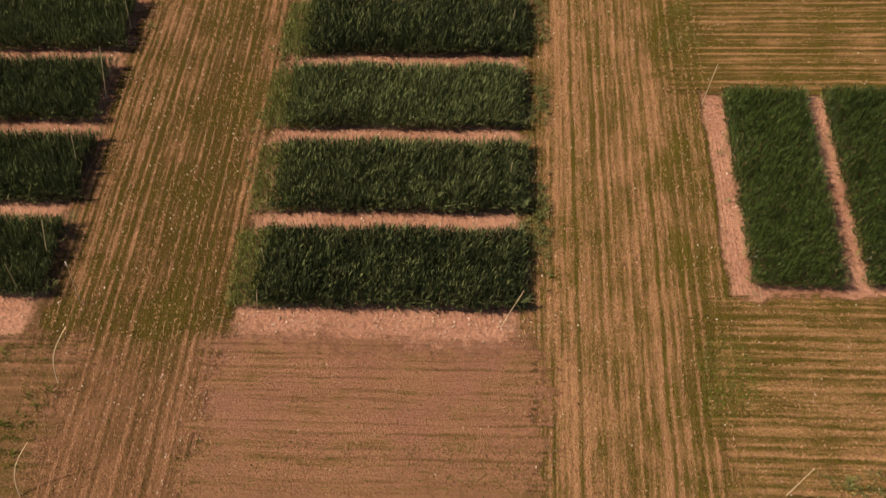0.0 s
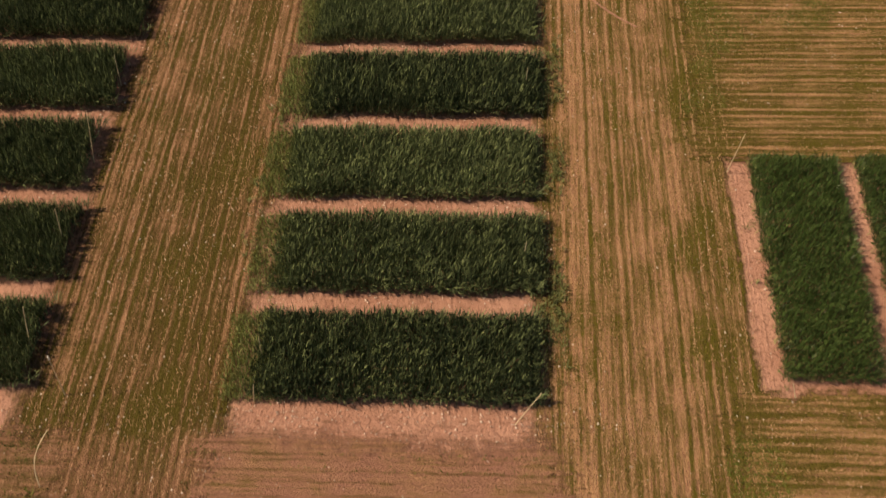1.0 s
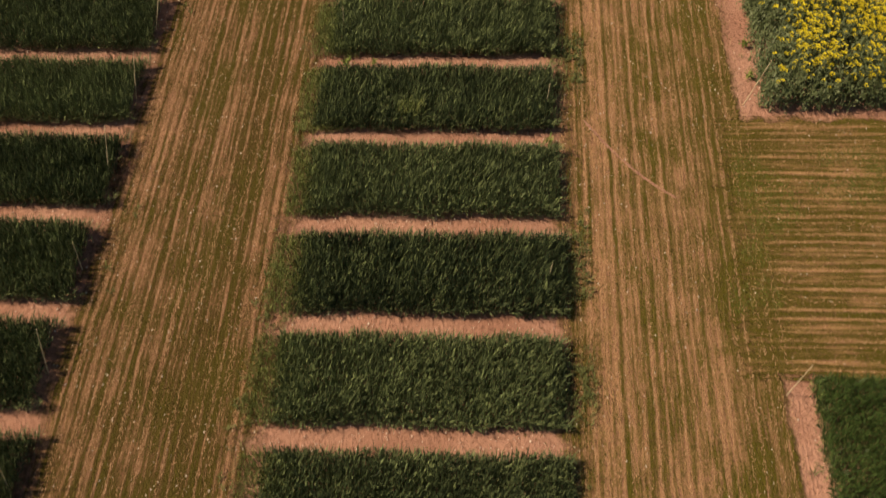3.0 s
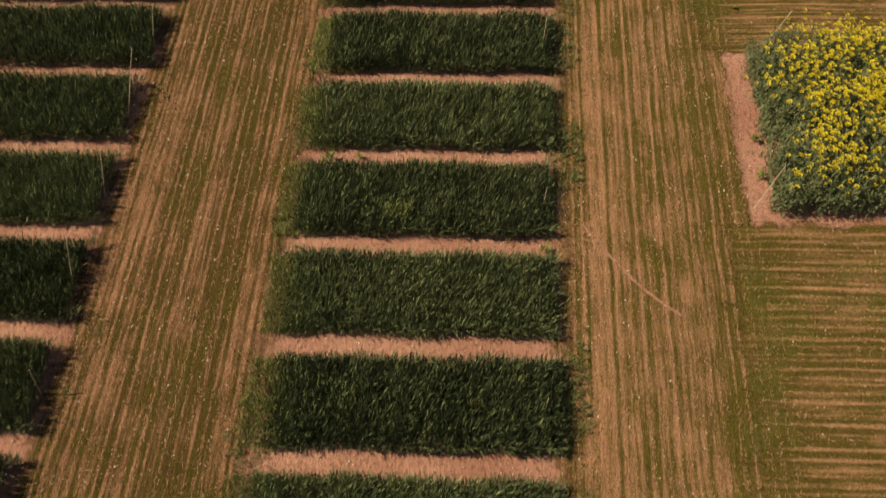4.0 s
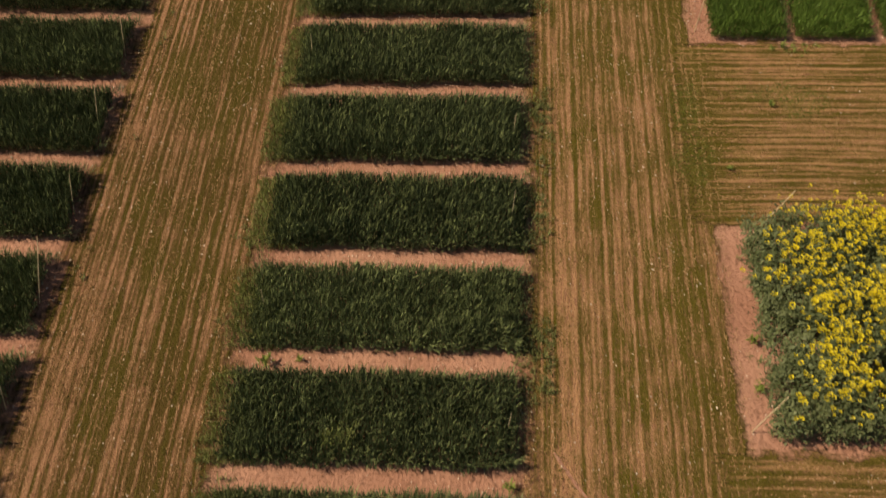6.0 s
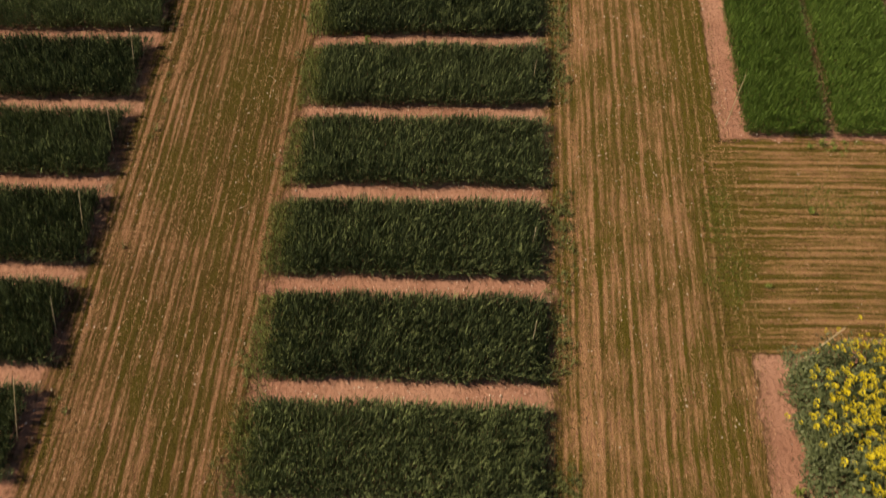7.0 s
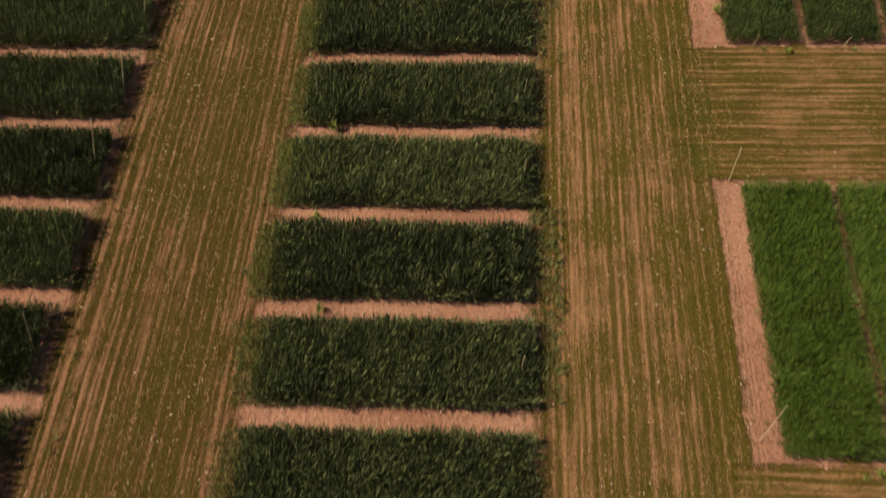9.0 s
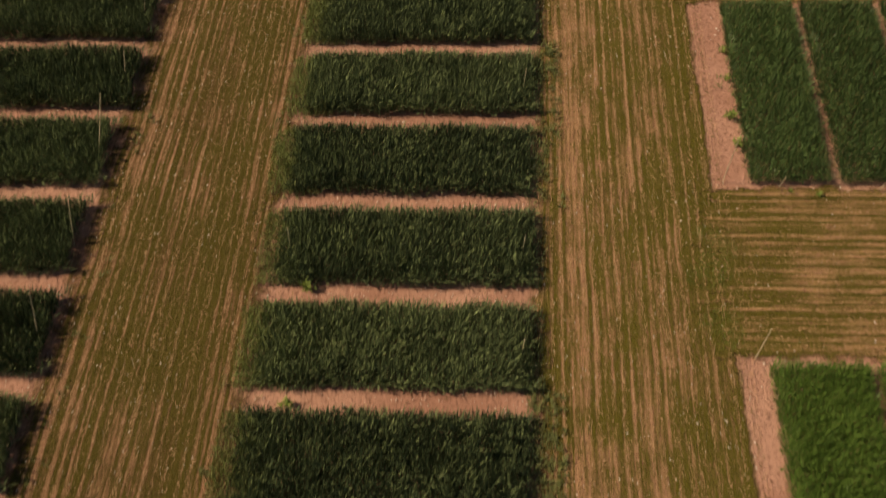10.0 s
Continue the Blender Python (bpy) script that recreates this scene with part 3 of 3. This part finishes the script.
def short_blades(x, y, rng):
    n = len(x)
    base = np.stack([x, y, np.full(n, 0.008)], 1)
    return blades(base, rng.uniform(0, 6.283, n), rng.uniform(0.02, 0.065, n), rng.uniform(0.006, 0.014, n), rng.uniform(0.2, 0.9, n), rng.uniform(0, 0.5, n))


def low_blades(x, y, rng):
    n = len(x)
    base = np.stack([x, y, np.full(n, 0.016)], 1)
    return blades(base, rng.uniform(0, 6.283, n), rng.uniform(0.015, 0.04, n), rng.uniform(0.010, 0.018, n), rng.uniform(0.7, 1.0, n), rng.uniform(0, 0.3, n))


def weed_leaves(x, y, rng):
    each = 10
    n = len(x) * each
    size = np.repeat(rng.uniform(0.35, 0.95, len(x)), each)
    base = np.stack([np.repeat(x, each) + rng.normal(0, 0.025, n), np.repeat(y, each) + rng.normal(0, 0.025, n), rng.uniform(0.0, 0.05, n) * size], 1)
    return blades(base, rng.uniform(0, 6.283, n), rng.uniform(0.06, 0.15, n) * size, rng.uniform(0.010, 0.022, n) * size, rng.uniform(0.2, 0.9, n), rng.uniform(0.1, 0.7, n))


def pebbles(x, y, rng, low=0.005, high=0.015):
    """Small eight-cornered stones, each squashed its own way."""
    n = len(x)
    r = rng.uniform(low, high, n) * rng.uniform(0.5, 1.0, n)
    cube = np.array([(-1, -1, -1), (1, -1, -1), (1, 1, -1), (-1, 1, -1), (-.6, -.6, 1), (.6, -.6, 1), (.6, .6, 1), (-.6, .6, 1)], float)
    v = cube[None] * rng.uniform(0.55, 1.25, (n, 8, 3)) * r[:, None, None] * np.array([1.0, 1.0, 0.7])
    a = rng.uniform(0, 6.283, n)
    c, d = np.cos(a)[:, None], np.sin(a)[:, None]
    v = np.stack([v[:, :, 0] * c - v[:, :, 1] * d, v[:, :, 0] * d + v[:, :, 1] * c, v[:, :, 2]], 2)
    v += np.stack([x, y, 0.012 + 0.3 * r], 1)[:, None]
    faces = np.array([(4, 5, 6, 7), (0, 1, 5, 4), (1, 2, 6, 5), (2, 3, 7, 6), (3, 0, 4, 7)])
    return v.reshape(-1, 3), (np.arange(n)[:, None, None] * 8 + faces).reshape(-1, 4), np.zeros((0, 3), int)


def stones(x, y, rng):
    return pebbles(x, y, rng, 0.005, 0.0115)


def clods(x, y, rng):
    return pebbles(x, y, rng, 0.004, 0.013)


def stubble(x0, x1, y0, y1, along_y, seed, per_m2, k):
    """The standing and lying stubble of an alley: grass on its green rows, straw on the pale ones."""
    rng = np.random.default_rng(300 + k)
    n = int((x1 - x0) * (y1 - y0) * per_m2)
    x, y = rng.uniform(x0, x1, n), rng.uniform(y0, y1, n)
    u = x if along_y else y
    value = sum(strength * np.sin(u * 2 * np.pi / period + phase) for period, strength, phase in row_waves(seed))
    patchy = np.repeat(smooth_noise(x[::4], y[::4], 1.1, k + 0.3), 4)[:n]
    value = value + 1.4 * patchy + rng.normal(0, 0.7, n)
    world_x = x + drift(y)
    for pick, name, label, category, material in ((value > 0.45, "short_grass", "short olive grass regrowing in mown rows", "grass", M_TUFT), (value < -0.75, "cut_straw", "pale cut straw and stubble lying in rows", "straw", M_STRAW)):
        m = int(pick.sum())
        base = np.stack([world_x[pick], y[pick], np.full(m, 0.012)], 1)
        if material is M_TUFT:
            leaves = slips(base, rng.uniform(0, 6.283, m), rng.uniform(0.02, 0.055, m), rng.uniform(0.006, 0.013, m), rng.uniform(0.2, 0.9, m), rng.uniform(0, 0.5, m))
        else:
            turn = rng.normal(math.pi / 2 if along_y else 0.0, 0.5, m)
            leaves = slips(base, turn, rng.uniform(0.015, 0.05, m), rng.uniform(0.005, 0.010, m), rng.uniform(0.3, 1.0, m), np.full(m, 0.3))
        tagged(new(name, raw_mesh(name, *leaves, material)), label, category, kind="stuff")


Y0, Y1 = 3.6, 37.5
ALLEYS = ((-6.62, -3.7, Y0, Y1, True, 12.0), (0.40, 3.45, Y0, Y1, True, 0.0), (3.4, 7.6, 3.6, 7.5, False, 3.0), (3.4, 7.6, 11.7, 16.3, False, 4.0), (3.4, 7.6, 20.2, 24.0, False, 5.0), (3.4, 7.6, 28.95, 31.9, False, 6.0))
for k, (x0, x1, y0, y1, lengthwise, seed) in enumerate(ALLEYS):
    stubble(x0, x1, y0, y1, lengthwise, seed, 1500, k)
scattered("pale_stones", "small pale flint stones scattered on the ground", "stones", -10.5, 7.6, Y0, Y1, 22, pebbles, M_STONE, -0.2, 0.8, seed=50)
scattered("pale_stones", "small pale flint stones on the bare seedbed", "stones", -4.2, 0.9, Y0, 7.15, 110, stones, M_STONE, -0.3, 0.8, seed=51)
scattered("pale_stones", "small pale flint stones on the bare strips", "stones", -3.6, 0.3, 6.95, Y1, 60, stones, M_STONE, -0.3, 0.8, seed=49)
scattered("pale_stones", "small pale flint stones on the weedy loam", "stones", -10, -5.6, Y0, 7.15, 30, pebbles, M_STONE, -0.3, 0.8, seed=48)
scattered("soil_clods", "crumbly reddish soil clods on the bare strips", "soil", -3.7, 0.3, 6.9, Y1, 40, clods, M_CLOD, -0.3, 1.5, seed=52)
scattered("soil_clods", "crumbly reddish soil clods on the bare strips", "soil", -10.5, -6.3, 6.9, Y1, 35, clods, M_CLOD, -0.3, 1.5, seed=53)
scattered("soil_clods", "crumbly reddish soil clods on the bare strips", "soil", 3.44, 7.6, 6.9, Y1, 30, clods, M_CLOD, -0.3, 1.5, seed=54)
scattered("soil_clods", "crumbly reddish soil clods on the seedbed", "soil", -10, 0.5, Y0, 6.9, 40, clods, M_CLOD, -0.4, 1.5, seed=55)
scattered("short_grass", "sparse tiny seedlings on the bare soil strips", "grass", -3.6, 0.3, 7.0, Y1, 30, short_blades, M_TUFT, 0.0, 1.6, seed=67)
scattered("verge_weeds", "sparse dull green weeds along the plot ends", "weeds", 0.28, 0.82, 7.2, Y1, 210, weed_leaves, M_VERGE, 0.0, 0.8, seed=56)
scattered("verge_weeds", "sparse dull green weeds along the plot ends", "weeds", -4.1, -3.4, 7.2, Y1, 60, weed_leaves, M_VERGE, 0.0, 1.0, seed=57)
scattered("verge_weeds", "sparse dull green weeds along the plot ends", "weeds", -6.5, -6.2, 7.2, Y1, 16, weed_leaves, M_VERGE, 0.1, 1.0, seed=58)
scattered("seedling_weeds", "patches of small dull green seedlings on the bare loam", "weeds", -9.5, -6.1, Y0, 6.7, 26, weed_leaves, M_LUSH, 0.1, 1.4, seed=59)
scattered("short_grass", "thin green seedlings in rows on the bare loam", "grass", -9.5, -6.1, Y0, 6.7, 1400, short_blades, M_LUSH, -0.02, 1.1, 0.2, False, seed=61)
scattered("seedling_rows", "faint rows of small seedlings on the seedbed", "seedlings", -4.2, 0.5, Y0, 6.6, 380, short_blades, M_LUSH, 0.0, 1.2, 0.2, False, seed=62)
scattered("short_grass", "green regrowth at the edge of the seedbed", "grass", -4.0, 0.9, Y0, 5.3, 420, short_blades, M_LUSH, -0.05, 0.8, seed=63)
scattered("seedling_weeds", "leafy green weeds at the end of the cross alley", "weeds", 4.15, 7.6, 3.6, 4.95, 60, weed_leaves, M_VERGE, -0.1, 1.2, seed=60)
for k, (x, y, w, h) in enumerate(((2.75, 11.9, 0.95, 2.6), (2.9, 13.6, 1.3, 2.4), (2.8, 20.4, 0.9, 3.2), (2.8, 29.0, 1.0, 2.6), (2.7, 5.2, 1.0, 2.2), (3.9, 14.2, 2.2, 1.6), (3.9, 22.2, 2.0, 1.0))):
    scattered("short_grass", "denser green grass where the alleys meet", "grass", x - drift(y), x + w - drift(y), y, y + h, 1800, low_blades, M_LUSH, 0.0, 1.8, seed=70 + k, oval=True)
scattered("short_grass", "short green grass along the plot ends", "grass", 0.36, 0.95, 7.0, Y1, 330, short_blades, M_TUFT, 0.0, 0.9, seed=68)
scattered("short_grass", "short green grass along the plot ends", "grass", -4.2, -3.6, 7.0, Y1, 330, short_blades, M_TUFT, 0.0, 0.9, seed=69)
for k, (a, b) in enumerate(BLOCK_Y):
    scattered("edge_weeds", "small weeds in the bare border of a plot", "weeds", 3.45, 3.85, a, b, 7, weed_leaves, M_VERGE, 0.05, 1.5, seed=80 + k)


scattered("edge_weeds", "small weeds in front of the bright cereal plots", "weeds", 4.35, 5.6, 23.78, 24.12, 36, weed_leaves, M_WEED, 0.0, 2.0, seed=88)


def weed(x, y, size, leaves, seed, label):
    """One leafy weed standing by itself."""
    rng = np.random.default_rng(seed)
    n = leaves
    sx, sy = rng.uniform(0.035, 0.065, 2) * size
    base = np.stack([x + rng.normal(0, sx, n), y + rng.normal(0, sy, n), rng.uniform(0, 0.18 * size, n)], 1)
    v, q, t = blades(base, rng.uniform(0, 6.283, n), rng.uniform(0.10, 0.20, n) * size, rng.uniform(0.02, 0.045, n) * size, rng.uniform(0.2, 0.9, n), rng.uniform(0.1, 0.7, n))
    return tagged(new("weed", raw_mesh("weed", v, q, t, M_WEED)), label, "weed", "single weeds")


weed(-3.15, 17.55, 0.75, 45, 1, "bright green leafy weed on a bare soil strip")
weed(-2.68, 17.60, 0.45, 30, 2, "small yellowish weed on a bare soil strip")
weed(-2.80, 29.98, 0.8, 60, 3, "tall bright green weed at a plot front")
weed(-2.84, 28.05, 0.7, 40, 4, "leafy weed on a bare soil strip")
weed(-2.59, 26.36, 0.55, 35, 5, "leafy weed on a bare soil strip")
weed(0.30, 15.80, 0.6, 35, 6, "small yellowish weed at the end of a soil strip")
for k, (x, y, size) in enumerate(((4.02, 32.9, 0.7), (3.96, 33.5, 0.8), (4.04, 34.4, 0.5), (4.05, 35.1, 0.6), (4.72, 31.94, 0.3), (5.15, 31.85, 0.42), (6.3, 31.9, 0.36))):
    weed(x, y, size, 40, 20 + k, "straggling green weed at the edge of a cereal plot")
for k, (x, y, size) in enumerate(((5.08, 24.0, 0.5), (4.88, 23.95, 0.42), (5.45, 24.05, 0.3), (3.82, 21.2, 0.4), (4.66, 22.6, 0.5))):
    weed(x, y, size, 35, 40 + k, "small green weed in the mown cross alley")
weed(3.74, 18.05, 0.6, 40, 7, "green weed in the border of the rape plot")
weed(3.72, 17.30, 0.6, 35, 8, "green weed in the border of the rape plot")


def ribbon(name, points, width, z, material, label, category, ridge=0.0, kind="structure"):
    """A narrow strip along a line, flat or raised to a ridge."""
    verts, quads = [], []
    for i, p in enumerate(points):
        a, b = Vector(points[max(i - 1, 0)]), Vector(points[min(i + 1, len(points) - 1)])
        way = (b - a).normalized()
        side = Vector((way.y, -way.x)) * width * (0.35 + 0.5 * abs(math.sin(i * 1.7))) / 2
        jog = Vector((0.003 * math.sin(i * 2.3), 0.0))
        c = Vector(p) + jog
        verts += [(c.x - side.x, c.y - side.y, z), (c.x, c.y, z + ridge * (0.6 + 0.4 * math.sin(i * 3.1))), (c.x + side.x, c.y + side.y, z)]
    for i in range(len(points) - 1):
        quads += [(3 * i, 3 * i + 1, 3 * i + 4, 3 * i + 3), (3 * i + 1, 3 * i + 2, 3 * i + 5, 3 * i + 4)]
    return tagged(new(name, raw_mesh(name, verts, quads, [], material)), label, category, kind=kind)


scrape = [(0.90 + 1.37 * s + 0.0 * s, 16.32 - 2.3 * s + 0.69 * s * s) for s in (i / 24 for i in range(25))]
ribbon("path_scrape", scrape, 0.065, 0.013, M_PATH, "pale curved scrape across the mown alley", "track", 0.006)
for k in (0, 2, 3):
    a, b = BLOCK_Y[k]
    for x in (3.46, 3.52, 3.58):
        n = int((b - a - 0.1) / 0.15)
        line = [(x + 0.5 * drift(a + 0.15 * i), a + 0.05 + 0.15 * i) for i in range(n)]
        ribbon("soil_ridge", line, 0.045, -0.013, M_GROUND, "low soil ridge along the plot border", "soil ridge", 0.016)
